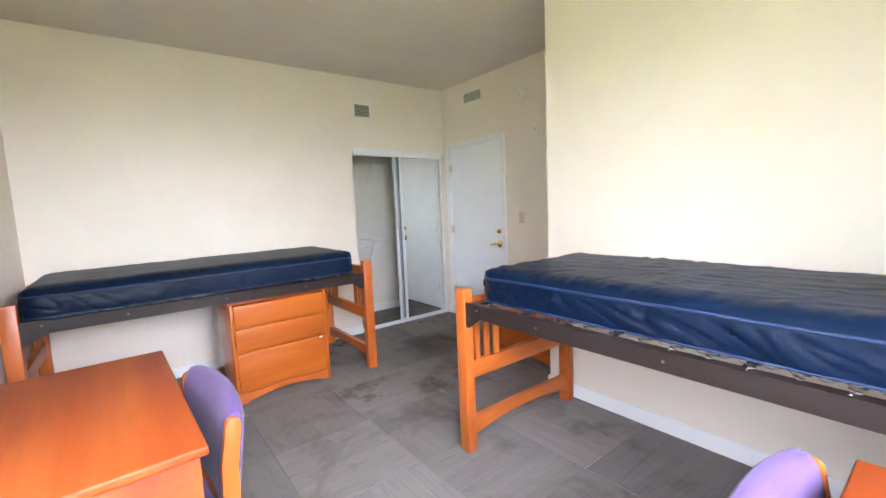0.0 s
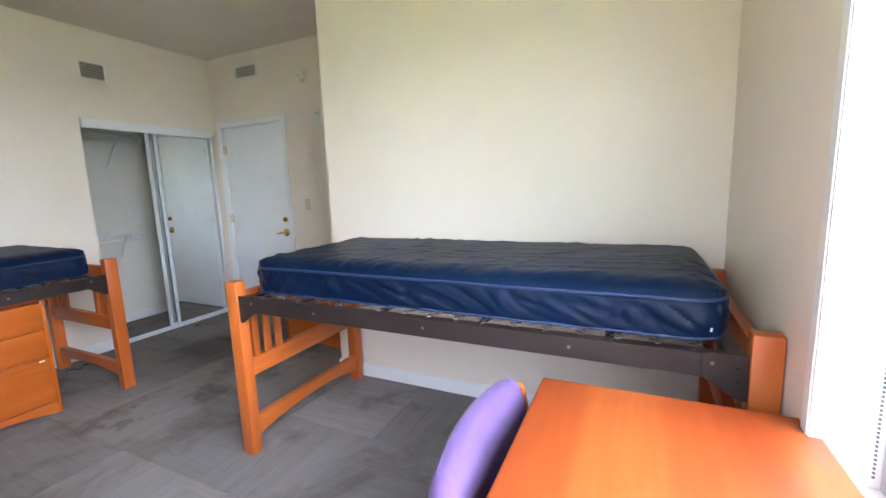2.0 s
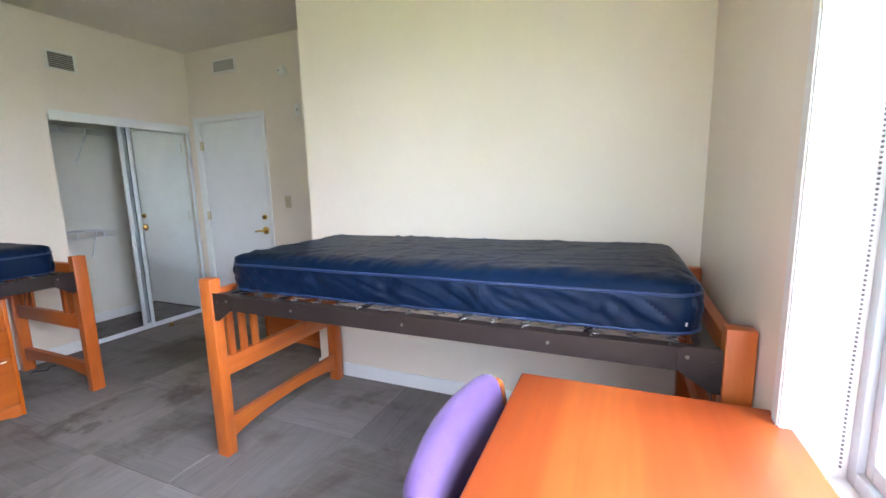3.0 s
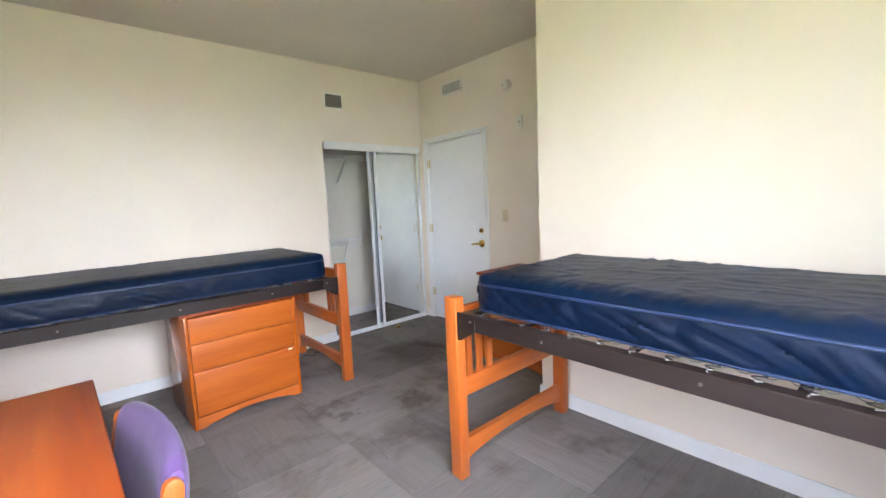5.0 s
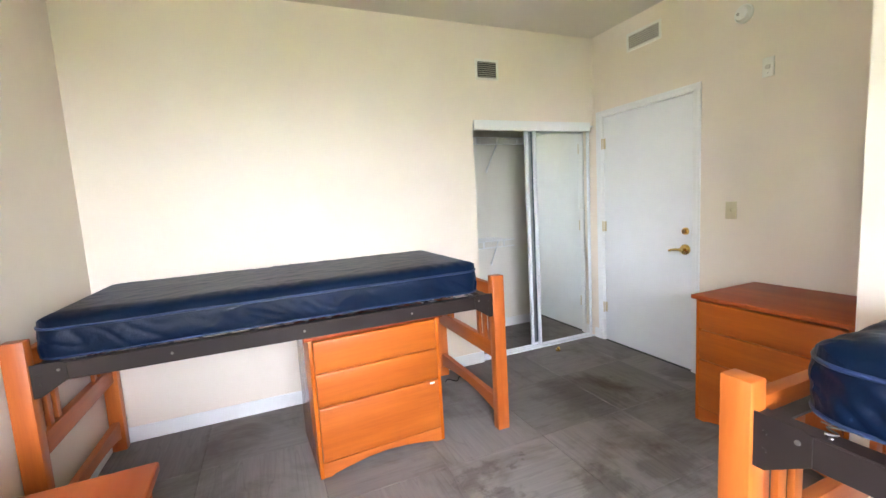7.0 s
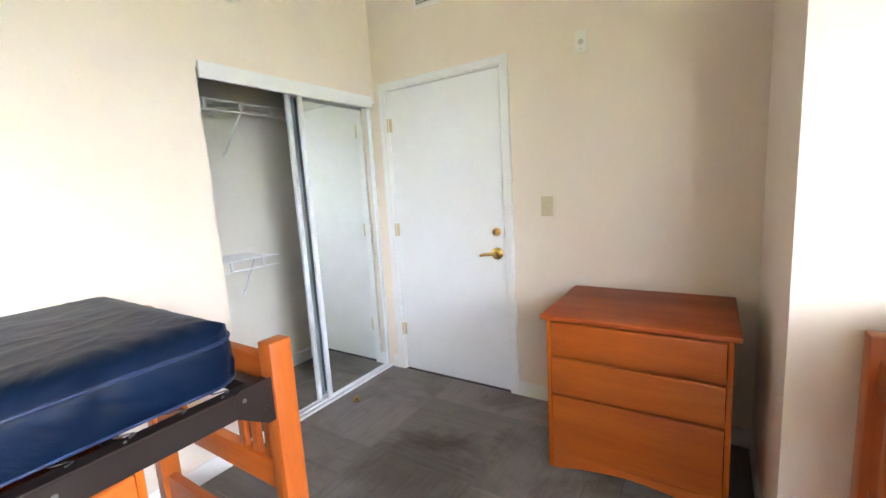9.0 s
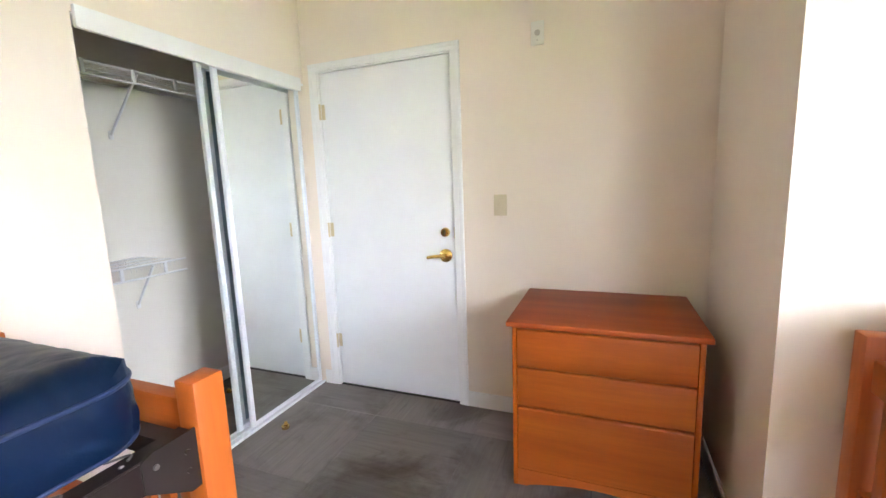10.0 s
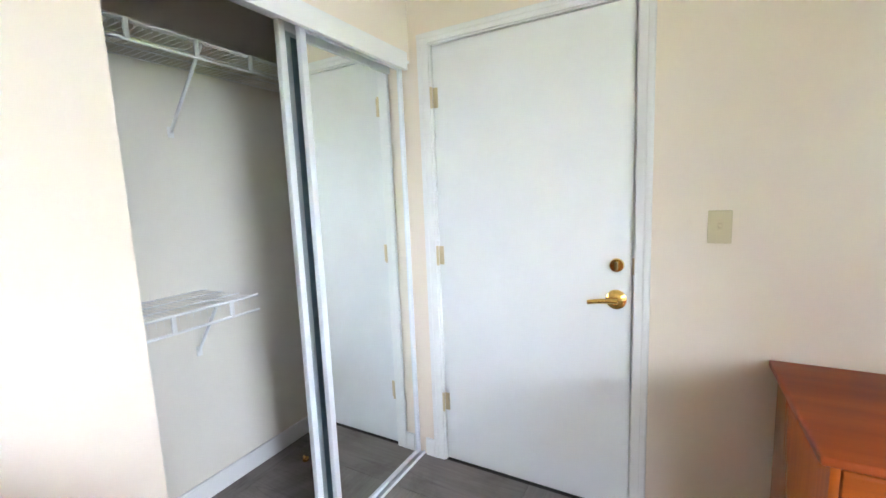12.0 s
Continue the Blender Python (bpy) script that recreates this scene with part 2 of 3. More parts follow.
def lawn_mat():
    m, nt, bs = base_mat("lawn_grass", 0.9, 0.0, 0.2)
    v = coords(nt, world_space=True)
    nt.links.new(ramp(nt, noise_out(nt, v, 0.8, 8.0, 0.7), ((0.3, (0.20, 0.29, 0.025)), (0.7, (0.30, 0.42, 0.04)))), bs.inputs["Base Color"])
    bump(nt, bs, noise_out(nt, v, 60.0, 4.0), 0.8, 0.03)
    return m


LAWN = lawn_mat()


# ---- mesh helpers ----
def box_into(bm, x0, x1, y0, y1, z0, z1, bevel=0.0, seg=2):
    r = bmesh.ops.create_cube(bm, size=1.0)
    vs = r["verts"]
    bmesh.ops.scale(bm, vec=(x1 - x0, y1 - y0, z1 - z0), verts=vs)
    bmesh.ops.translate(bm, vec=((x0 + x1) / 2, (y0 + y1) / 2, (z0 + z1) / 2), verts=vs)
    if bevel > 0:
        es = {e for v in vs for e in v.link_edges}
        bmesh.ops.bevel(bm, geom=list(es), offset=bevel, segments=seg, profile=0.5, affect='EDGES')
    return bm


def box(x0, x1, y0, y1, z0, z1, bevel=0.0, seg=2):
    return box_into(bmesh.new(), x0, x1, y0, y1, z0, z1, bevel, seg)


def cyl_into(bm, a, b, r, n=10, r2=None):
    a, b = Vector(a), Vector(b)
    d = b - a
    m = Matrix.Translation((a + b) / 2) @ d.to_track_quat("Z", "Y").to_matrix().to_4x4()
    bmesh.ops.create_cone(bm, cap_ends=True, segments=n, radius1=r, radius2=r if r2 is None else r2, depth=d.length, matrix=m)
    return bm


def prism(outline, axis, a, b, bevel=0.0):
    """A plate: a 2D outline swept between a and b along an axis."""
    bm = bmesh.new()
    def at(u, v, w):
        return {"x": (w, u, v), "y": (u, w, v), "z": (u, v, w)}[axis]
    lo = [bm.verts.new(at(u, v, a)) for u, v in outline]
    hi = [bm.verts.new(at(u, v, b)) for u, v in outline]
    n = len(outline)
    bm.faces.new(lo)
    bm.faces.new(list(reversed(hi)))
    for i in range(n):
        bm.faces.new((lo[i], hi[i], hi[(i + 1) % n], lo[(i + 1) % n]))
    bmesh.ops.recalc_face_normals(bm, faces=bm.faces)
    if bevel > 0:
        es = [e for e in bm.edges if e.calc_face_angle(0) > 0.5]
        bmesh.ops.bevel(bm, geom=es, offset=bevel, segments=2, profile=0.5, affect='EDGES')
    return bm


def mesh_of(bm, name, material, smooth=True):
    me = bpy.data.meshes.new(name)
    bm.normal_update()
    bm.to_mesh(me)
    bm.free()
    me.materials.append(material)
    if smooth:
        me.polygons.foreach_set("use_smooth", [True] * len(me.polygons))
        me.set_sharp_from_angle(angle=radians(35))
    return me


def part(name, bm, material, parent, label=""):
    ob = new(name, mesh_of(bm, name, material))
    ob.parent = parent
    return tagged(ob, label)


def solid(name, bm, material, label="", category="", kind="", group=""):
    return tagged(new(name, mesh_of(bm, name, material)), label, category, group, kind)


def thing(name, m, label, category, group="", kind=""):
    ob = new(name)
    ob.matrix_basis = m
    ob.empty_display_size = 0.1
    return tagged(ob, label, category, group, kind)


def wire_part(name, lines, radius, material, parent, label="", res=2):
    cu = bpy.data.curves.new(name, 'CURVE')
    cu.dimensions, cu.bevel_depth, cu.bevel_resolution, cu.use_fill_caps = '3D', radius, res, True
    for pts in lines:
        sp = cu.splines.new('POLY')
        sp.points.add(len(pts) - 1)
        for p, q in zip(sp.points, pts):
            p.co = (*q, 1)
    tmp = bpy.data.objects.new(name, cu)
    me = bpy.data.meshes.new_from_object(tmp)
    bpy.data.objects.remove(tmp)
    me.name = name
    me.materials.clear()
    me.materials.append(material)
    me.polygons.foreach_set("use_smooth", [True] * len(me.polygons))
    ob = new(name, me)
    ob.parent = parent
    return tagged(ob, label)


# ---- large structure ----
X0, XR, XD = -0.485, 2.50, 3.355
YW, YJ, YC, YB = -0.488, 1.885, 4.145, 4.905
H = 2.762
OX0, OX1, OZ = 2.112, 3.352, 2.0
WX0, WX1, WZ0, WZ1 = -0.22, 1.315, 0.645, 2.32
WY0, WY1 = -0.12, 1.10
DY0, DY1, DZ = 3.163, 4.030, 2.050


def multi(*boxes):
    bm = bmesh.new()
    for b in boxes:
        box_into(bm, *b)
    return bm


solid("wall_west", multi((X0 - 0.2, X0, YW - 0.2, WY0, -0.1, H), (X0 - 0.2, X0, WY1, YC + 0.9, -0.1, H), (X0 - 0.2, X0, WY0, WY1, -0.1, WZ0), (X0 - 0.2, X0, WY0, WY1, WZ1, H)), WALL, "cream painted plain wall behind the desk", "wall", "structure")
solid("wall_closet", multi((X0, OX0, YC, YC + 0.115, -0.02, H), (OX0, XD, YC, YC + 0.115, OZ, H)), WALL,
      "cream painted wall with closet opening", "wall", "structure")
solid("wall_door", multi((XD, XD + 0.12, YJ - 0.12, DY0 - 0.012, -0.02, H), (XD, XD + 0.12, DY1 + 0.012, YC + 0.9, -0.02, H),
                         (XD, XD + 0.12, DY0 - 0.012, DY1 + 0.012, DZ + 0.012, H)), WALL, "cream painted wall with white entry door", "wall", "structure")
solid("wall_bed", box(XR, XR + 0.12, YW - 0.2, YJ, -0.02, H), WALL, "cream painted wall beside the raised bed", "wall", "structure")
solid("wall_alcove", box(XR + 0.12, XD, YJ - 0.12, YJ, -0.02, H), WALL, "cream painted side wall of dresser alcove", "wall", "structure")
solid("wall_window", multi((X0, WX0, YW - 0.2, YW, -0.02, H), (WX1, XR, YW - 0.2, YW, -0.02, H),
                           (WX0, WX1, YW - 0.2, YW, -0.02, WZ0), (WX0, WX1, YW - 0.2, YW, WZ1, H)), WALL,
      "cream painted wall with deep window opening", "wall", "structure")
solid("wall_closet_back", multi((X0, XD, YB, YB + 0.1, -0.02, H), (1.50, 1.60, YC + 0.115, YB, -0.02, H)), CLOSET,
      "off-white painted inside walls of closet", "wall", "structure")
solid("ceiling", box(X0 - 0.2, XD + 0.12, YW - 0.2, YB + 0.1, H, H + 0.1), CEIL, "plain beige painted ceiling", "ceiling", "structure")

BH, BT = 0.095, 0.013


def baseboard(x0, x1, y0, y1):
    bm = box(x0, x1, y0, y1, 0.0, BH - 0.012, 0.0)
    gx = (x1 - x0) < 0.05
    box_into(bm, x0 + (0.002 if gx else 0), x1 - (0.002 if gx else 0), y0 + (0 if gx else 0.002), y1 - (0 if gx else 0.002), BH - 0.012, BH, 0.0)
    return solid("baseboard", bm, TRIM, "white painted wooden baseboard along wall", "baseboard", "structure")


baseboard(X0, OX0, YC - BT, YC)
baseboard(XD - BT, XD, YJ, DY0 - 0.062)
baseboard(XD - BT, XD, DY1 + 0.065, YC)
baseboard(XR, XD - BT, YJ, YJ + BT)
baseboard(XR - BT, XR, YW, YJ + BT)
baseboard(X0, XR - BT, YW, YW + BT)
baseboard(X0, X0 + BT, YW + BT, YC - BT)
baseboard(1.60, XD, YB - BT, YB)

# ground outside
ground = solid("ground", box(-600, 600, -600, 600, -0.62, -0.60), LAWN, "sunlit green lawn outside the window", "lawn", "structure")

# ---- windows ----
def sash_window(name, m, W, label):
    """Local x runs along the opening, y = 0 is the room face of the wall, -y is outdoors."""
    win = thing(name, m, label, "window", "", "structure")
    yf = -0.125
    part("window_sill", box(0, W, -0.2, 0.012, WZ0, WZ0 + 0.018, 0.004), TRIM, win)
    part("jamb", multi((W - 0.012, W, yf - 0.07, 0.004, WZ0 + 0.018, WZ1 - 0.012), (0, 0.012, yf - 0.07, 0.004, WZ0 + 0.018, WZ1 - 0.012),
                       (0, W, yf - 0.07, 0.004, WZ1 - 0.012, WZ1)), TRIM, win)
    part("corner_trim", multi((W - 0.004, W + 0.03, 0, 0.008, WZ0, WZ1 + 0.03), (-0.03, 0.004, 0, 0.008, WZ0, WZ1 + 0.03),
                              (0.004, W - 0.004, 0, 0.008, WZ1 - 0.004, WZ1 + 0.03)), TRIM, win)
    x0, x1, z0, z1, xm, zm = 0.012, W - 0.012, WZ0 + 0.018, WZ1 - 0.012, W / 2, 1.41
    fm = bmesh.new()
    for a, c in ((x0, x0 + 0.035), (x1 - 0.035, x1), (xm - 0.03, xm + 0.03)):
        box_into(fm, a, c, yf - 0.06, yf, z0, z1, 0.004)
    for a, c in ((z0, z0 + 0.04), (z1 - 0.05, z1)):
        box_into(fm, x0, x1, yf - 0.058, yf - 0.002, a, c, 0.004)
    part("window_frame", fm, SASHM, win)
    for a, c in ((x0 + 0.035, xm - 0.03), (xm + 0.03, x1 - 0.035)):
        sm = bmesh.new()
        for p, q in ((a, a + 0.03), (c - 0.03, c)):
            box_into(sm, p, q, yf - 0.05, yf - 0.015, z0 + 0.04, zm + 0.02, 0.003)
        box_into(sm, a + 0.03, c - 0.03, yf - 0.05, yf - 0.015, z0 + 0.04, z0 + 0.08, 0.003)
        box_into(sm, a + 0.03, c - 0.03, yf - 0.05, yf - 0.01, zm - 0.02, zm + 0.02, 0.003)
        part("sash", sm, SASHM, win)
        for zz0, zz1, yy in ((z0 + 0.07, zm - 0.01, yf - 0.034), (zm, z1 - 0.045, yf - 0.05)):
            p = part("pane", box(a + 0.022, c - 0.022, yy - 0.003, yy + 0.003, zz0, zz1), GLASS, win)
            p.visible_shadow = False
        part("sash_lock", box((a + c) / 2 - 0.03, (a + c) / 2 + 0.03, yf - 0.012, yf + 0.012, zm + 0.018, zm + 0.036, 0.004), ALU, win)
    ch = bmesh.new()
    for i in range(150):
        z = z0 + 0.03 + i * 0.0105
        bmesh.ops.create_icosphere(ch, subdivisions=1, radius=0.0034, matrix=Matrix.Translation((x1 - 0.006 + 0.003 * math.sin(z * 9), yf + 0.014, z)))
    part("bead_chain", ch, CHAINM, win, "dark beaded blind chain")
    return win


sash_window("window_1", pose(WX0, YW, 0), WX1 - WX0, "white vinyl sash window in a deep reveal")
sash_window("window_2", pose(X0, WY1, 0, 0, 0, -90), WY1 - WY0, "white vinyl sash window beside the desk")

rail = thing("balcony_rail", pose(0, -2.6, -0.6), "grey painted metal rail outside the window", "railing")
part("top_bar", cyl_into(bmesh.new(), (-1.0, 0, 1.7), (4.0, 0, 1.7), 0.025), RAILM, rail)
for i in range(6):
    part("post", cyl_into(bmesh.new(), (-1.0 + i, 0, 0), (-1.0 + i, 0, 1.7), 0.02), RAILM, rail)

# ---- entry door ----
door = thing("door_1", pose(0, 0, 0), "closed flush white painted entry door", "door", "", "structure")
leaf = part("leaf", box(XD + 0.012, XD + 0.055, DY0 + 0.003, DY1 - 0.003, 0.008, DZ - 0.003, 0.002), DOORP, door)
fr = bmesh.new()
box_into(fr, XD, XD + 0.12, DY0 - 0.012, DY0, 0, DZ + 0.012)
box_into(fr, XD, XD + 0.12, DY1, DY1 + 0.012, 0, DZ + 0.012)
box_into(fr, XD, XD + 0.12, DY0, DY1, DZ, DZ + 0.012)
part("jamb", fr, TRIM, door)
# black sheet over the whole doorway, painting the shade in the leaf's gaps
part("stop", multi((XD + 0.056, XD + 0.07, DY0, DY1, 0.0, DZ)), DARK, door)


def casing_piece(y0, y1, z0, z1, inner):
    """Moulded casing: a flat and a raised outer band."""
    bm = box(XD - 0.011, XD, y0, y1, z0, z1, 0.002, 1)
    if inner == "top":
        box_into(bm, XD - 0.0145, XD - 0.010, y0, y1, z1 - 0.025, z1 - 0.002, 0.003)
    elif inner == "low":
        box_into(bm, XD - 0.0145, XD - 0.010, y0 + 0.002, y0 + 0.025, z0, z1, 0.003)
    else:
        box_into(bm, XD - 0.0145, XD - 0.010, y1 - 0.025, y1 - 0.002, z0, z1, 0.003)
    return bm


part("casing", casing_piece(DY0 - 0.062, DY0 - 0.006, 0, DZ + 0.006, "low"), TRIM, door)
part("casing", casing_piece(DY1 + 0.006, DY1 + 0.065, 0, DZ + 0.006, "high"), TRIM, door)
part("casing", casing_piece(DY0 - 0.062, DY1 + 0.065, DZ + 0.006, DZ + 0.053, "top"), TRIM, door)
for hz in (1.815, 1.075, 0.32):
    hb = cyl_into(bmesh.new(), (XD - 0.006, DY1 - 0.001, hz - 0.047), (XD - 0.006, DY1 - 0.001, hz + 0.047), 0.0065, 10)
    box_into(hb, XD + 0.0085, XD + 0.0125, DY1 - 0.026, DY1 - 0.002, hz - 0.045, hz + 0.045)
    part("hinge", hb, SATIN, door)
hs = bmesh.new()
HY, HZ = 3.222, 0.925
cyl_into(hs, (XD + 0.013, HY, HZ), (XD + 0.001, HY, HZ), 0.039, 28)
cyl_into(hs, (XD + 0.001, HY, HZ), (XD - 0.010, HY, HZ), 0.039, 28, 0.022)
cyl_into(hs, (XD - 0.010, HY, HZ), (XD - 0.045, HY, HZ), 0.012, 16)
handle = part("door_handle", hs, BRASS, door, "polished brass lever handle")
lv = bmesh.new()
for i in range(8):
    t0, t1 = i / 8, (i + 1) / 8
    za = HZ + 0.004 - 0.014 * t0 ** 2
    zb = HZ + 0.004 - 0.014 * t1 ** 2
    cyl_into(lv, (XD - 0.045 + 0.008 * t0, HY - 0.012 + 0.115 * t0, za), (XD - 0.045 + 0.008 * t1, HY - 0.012 + 0.115 * t1, zb), 0.0115 - 0.003 * t0, 12, 0.0115 - 0.003 * t1)
part("lever", lv, BRASS, handle)
db = bmesh.new()
cyl_into(db, (XD + 0.013, HY, 1.063), (XD - 0.002, HY, 1.063), 0.028, 28, 0.025)
cyl_into(db, (XD - 0.002, HY, 1.063), (XD - 0.008, HY, 1.063), 0.016, 20)
bolt = part("deadbolt", db, BRASS, door, "brass thumb-turn deadbolt")
part("thumb_turn", box(XD - 0.022, XD - 0.0075, HY - 0.006, HY + 0.006, 1.047, 1.079, 0.002), BRONZE, bolt, "dark tarnished thumb turn")
part("strike_plate", multi((XD - 0.001, XD + 0.003, DY0 - 0.011, DY0 + 0.002, 1.03, 1.095)), SATIN, door)

# ---- closet ----
fas = bmesh.new()
box_into(fas, OX0 + 0.004, XD - 0.048, YC - 0.022, YC - 0.003, 1.943, 2.022, 0.003)
box_into(fas, OX0 + 0.004, XD - 0.004, YC - 0.003, YC + 0.10, 1.985, 1.998)
solid("closet_track_fascia", fas, TRIM, "white painted header board over closet doors", "trim", "structure")
tr = bmesh.new()
box_into(tr, OX0 + 0.002, XD - 0.002, YC + 0.012, YC + 0.112, 0.0, 0.006)
for yy in (YC + 0.014, YC + 0.058, YC + 0.102):
    box_into(tr, OX0 + 0.002, XD - 0.002, yy, yy + 0.006, 0.006, 0.016)
solid("closet_floor_track", tr, ALU, "white metal sliding door track on floor", "track", "structure")


def mirror_door(x0, x1, y):
    d = thing("mirror_sliding_door", pose(x0, y, 0.018), "white framed mirrored sliding closet door, pushed open", "sliding door", "closet doors")
    w, h = x1 - x0, 1.965
    for a, b in ((0, 0.028), (w - 0.028, w)):
        part("stile", box(a, b, -0.012, 0.012, 0, h, 0.004), ALU, d)
    part("rail", box(0.028, w - 0.028, -0.010, 0.010, 0, 0.022, 0.002), ALU, d)
    part("rail", box(0.028, w - 0.028, -0.010, 0.010, h - 0.03, h, 0.002), ALU, d)
    part("mirror", box(0.026, w - 0.026, -0.004, 0.003, 0.02, h - 0.028), MIRROR, d, "clear mirror pane")
    part("backing", box(0.027, w - 0.027, 0.0035, 0.007, 0.021, h - 0.029), BACKING, d, "blue-grey painted mirror back")
    return d


mirror_door(2.716, 3.338, YC + 0.042)
mirror_door(2.662, 3.296, YC + 0.085)


def wire_shelf(x0, x1, z, brackets):
    s = thing("wire_shelf", pose(0, 0, z), "white vinyl-coated wire closet shelf on brackets", "shelf", "closet shelves")
    ya, yb = 4.55, YB - 0.006
    n = int((x1 - x0) / 0.0254)
    wire_part("wire_deck", [[(x0 + 0.01 + i * 0.0254, yb, 0), (x0 + 0.01 + i * 0.0254, ya, 0), (x0 + 0.01 + i * 0.0254, ya - 0.004, -0.028)] for i in range(n)], 0.001, WIRE, s, res=1)
    wire_part("wire_stringer", [[(x0, y, -0.004), (x1, y, -0.004)] for y in (ya + 0.004, ya + 0.12, ya + 0.235, yb)], 0.003, WIRE, s)
    wire_part("front_lip", [[(x0, ya - 0.006, 0.0), (x1, ya - 0.006, 0.0)], [(x0, ya - 0.008, -0.062), (x1, ya - 0.008, -0.062)]], 0.0055, WIRE, s)
    for k in range(int((x1 - x0) / 0.22)):
        xx = x1 - 0.12 - k * 0.22
        part("lip_clip", box(xx - 0.008, xx + 0.008, ya - 0.013, ya - 0.003, -0.06, 0.0, 0.002), WIRE, s)
    for bx, wx in brackets:
        bm = bmesh.new()
        cyl_into(bm, (bx, ya - 0.004, -0.006), (wx, yb, -0.275), 0.007, 8)
        box_into(bm, wx - 0.012, wx + 0.012, yb - 0.002, yb + 0.006, -0.30, -0.255, 0.002)
        part("bracket", bm, WIRE, s)
    return s


wire_shelf(1.605, XD - 0.005, 1.952, ((2.594, 2.645), (1.92, 1.95)))
wire_shelf(1.605, 2.72, 0.985, ((2.54, 2.655), (1.92, 1.95)))

# ---- wall fixtures ----
v1 = thing("wall_vent", pose(2.262, YC, 2.42), "white framed wall vent with grey louvres", "vent", "wall vents")
part("frame", multi((-0.105, 0.105, -0.008, 0, 0.062, 0.08), (-0.105, 0.105, -0.008, 0, -0.08, -0.062), (-0.105, -0.087, -0.008, 0, -0.062, 0.062),
                    (0.087, 0.105, -0.008, 0, -0.062, 0.062)), PLASTIC, v1)
part("backing", box(-0.087, 0.087, -0.001, 0.002, -0.062, 0.062), DARK, v1)
for i in range(8):
    z = -0.054 + i * 0.0155
    part("slat", prism([(-0.008, z - 0.004), (-0.0065, z - 0.005), (-0.001, z + 0.004), (-0.0025, z + 0.005)], "x", -0.087, 0.087), VENT, v1)

v2 = thing("wall_vent", pose(XD, 3.582, 2.575, 0, 0, -90), "white framed wall vent with grey louvres", "vent", "wall vents")
part("frame", multi((-0.16, 0.16, -0.008, 0, 0.052, 0.07), (-0.16, 0.16, -0.008, 0, -0.07, -0.052), (-0.16, -0.142, -0.008, 0, -0.052, 0.052),
                    (0.142, 0.16, -0.008, 0, -0.052, 0.052)), PLASTIC, v2)
part("backing", box(-0.142, 0.142, -0.001, 0.002, -0.052, 0.052), DARK, v2)
for i in range(7):
    z = -0.045 + i * 0.015
    part("slat", prism([(-0.008, z - 0.006), (-0.0065, z - 0.007), (-0.001, z + 0.005), (-0.0025, z + 0.006)], "x", -0.142, 0.142), VENTL, v2)

sd = thing("smoke_detector", pose(XD, 2.832, 2.43, 0, -90, 0), "round white smoke detector on wall", "smoke detector")
part("base", cyl_into(bmesh.new(), (0, 0, 0), (0, 0, 0.012), 0.055, 32), PLASTIC, sd)
part("cover", cyl_into(bmesh.new(), (0, 0, 0.012), (0, 0, 0.036), 0.05, 32, 0.038), PLASTIC, sd)
part("test_button", cyl_into(bmesh.new(), (0.0, 0.018, 0.036), (0, 0.018, 0.039), 0.009, 16), VENT, sd)

al = thing("alarm_sounder", pose(XD, 2.685, 2.07, 0, 0, -90), "small white wall alarm plate", "alarm")
part("plate", box(-0.032, 0.032, -0.012, 0, -0.056, 0.056, 0.004), PLASTIC, al)
part("lens", cyl_into(bmesh.new(), (0, -0.012, 0), (0, -0.017, 0), 0.014, 20), VENTL, al)
part("led", cyl_into(bmesh.new(), (0, -0.012, -0.035), (0, -0.014, -0.035), 0.003, 10), VENT, al)

sw = thing("light_switch", pose(XD, 2.888, 1.217, 0, 0, -90), "almond plastic light switch plate", "light switch")
part("plate", box(-0.036, 0.036, -0.006, 0, -0.058, 0.058, 0.003), ALMOND, sw)
part("collar", box(-0.008, 0.008, -0.008, -0.005, -0.014, 0.014, 0.001), ALMOND, sw)
part("toggle", prism([(-0.007, -0.006), (-0.018, 0.004), (-0.018, 0.010), (-0.007, 0.008)], "x", -0.005, 0.005), ALMOND, sw)
for z in (-0.03, 0.03):
    part("screw", cyl_into(bmesh.new(), (0, -0.006, z), (0, -0.0072, z), 0.0032, 10), SATIN, sw)


# ---- beds ----
def end_frame(bed, x0, x1, W, post_h, dz):
    """Slatted bed end: two posts, top, middle and arched bottom rails, two groups of three slats."""
    e = part("end_frame", box(x0 + 0.018, x1 - 0.018, 0.06, W - 0.06, 0.80 + dz, 0.885 + dz, 0.004), WY, bed)
    for a in (0.0, W - 0.06):
        part("post", box(x0, x1, a, a + 0.06, 0.0, post_h, 0.005, 2), WZ, e)
    part("middle_rail", box(x0 + 0.018, x1 - 0.018, 0.058, W - 0.058, 0.43 + dz, 0.525 + dz, 0.004), WY, e)
    ol = [(0.058, 0.185), (W - 0.058, 0.185)]
    n = 14
    for i in range(n + 1):
        u = 1 - i / n
        yy = 0.058 + u * (W - 0.116)
        ol.append((yy, 0.075 + 0.05 * math.sin(math.pi * u) ** 0.7))
    part("bottom_rail", prism(ol, "x", x0 + 0.02, x1 - 0.02), WY, e)
    for k in (0.115, 0.19, 0.265):
        for c in (k, W - k):
            part("slat", box(x0 + 0.028, x1 - 0.028, c - 0.019, c + 0.019, 0.52 + dz, 0.805 + dz, 0.003), WZ, e)
    return e


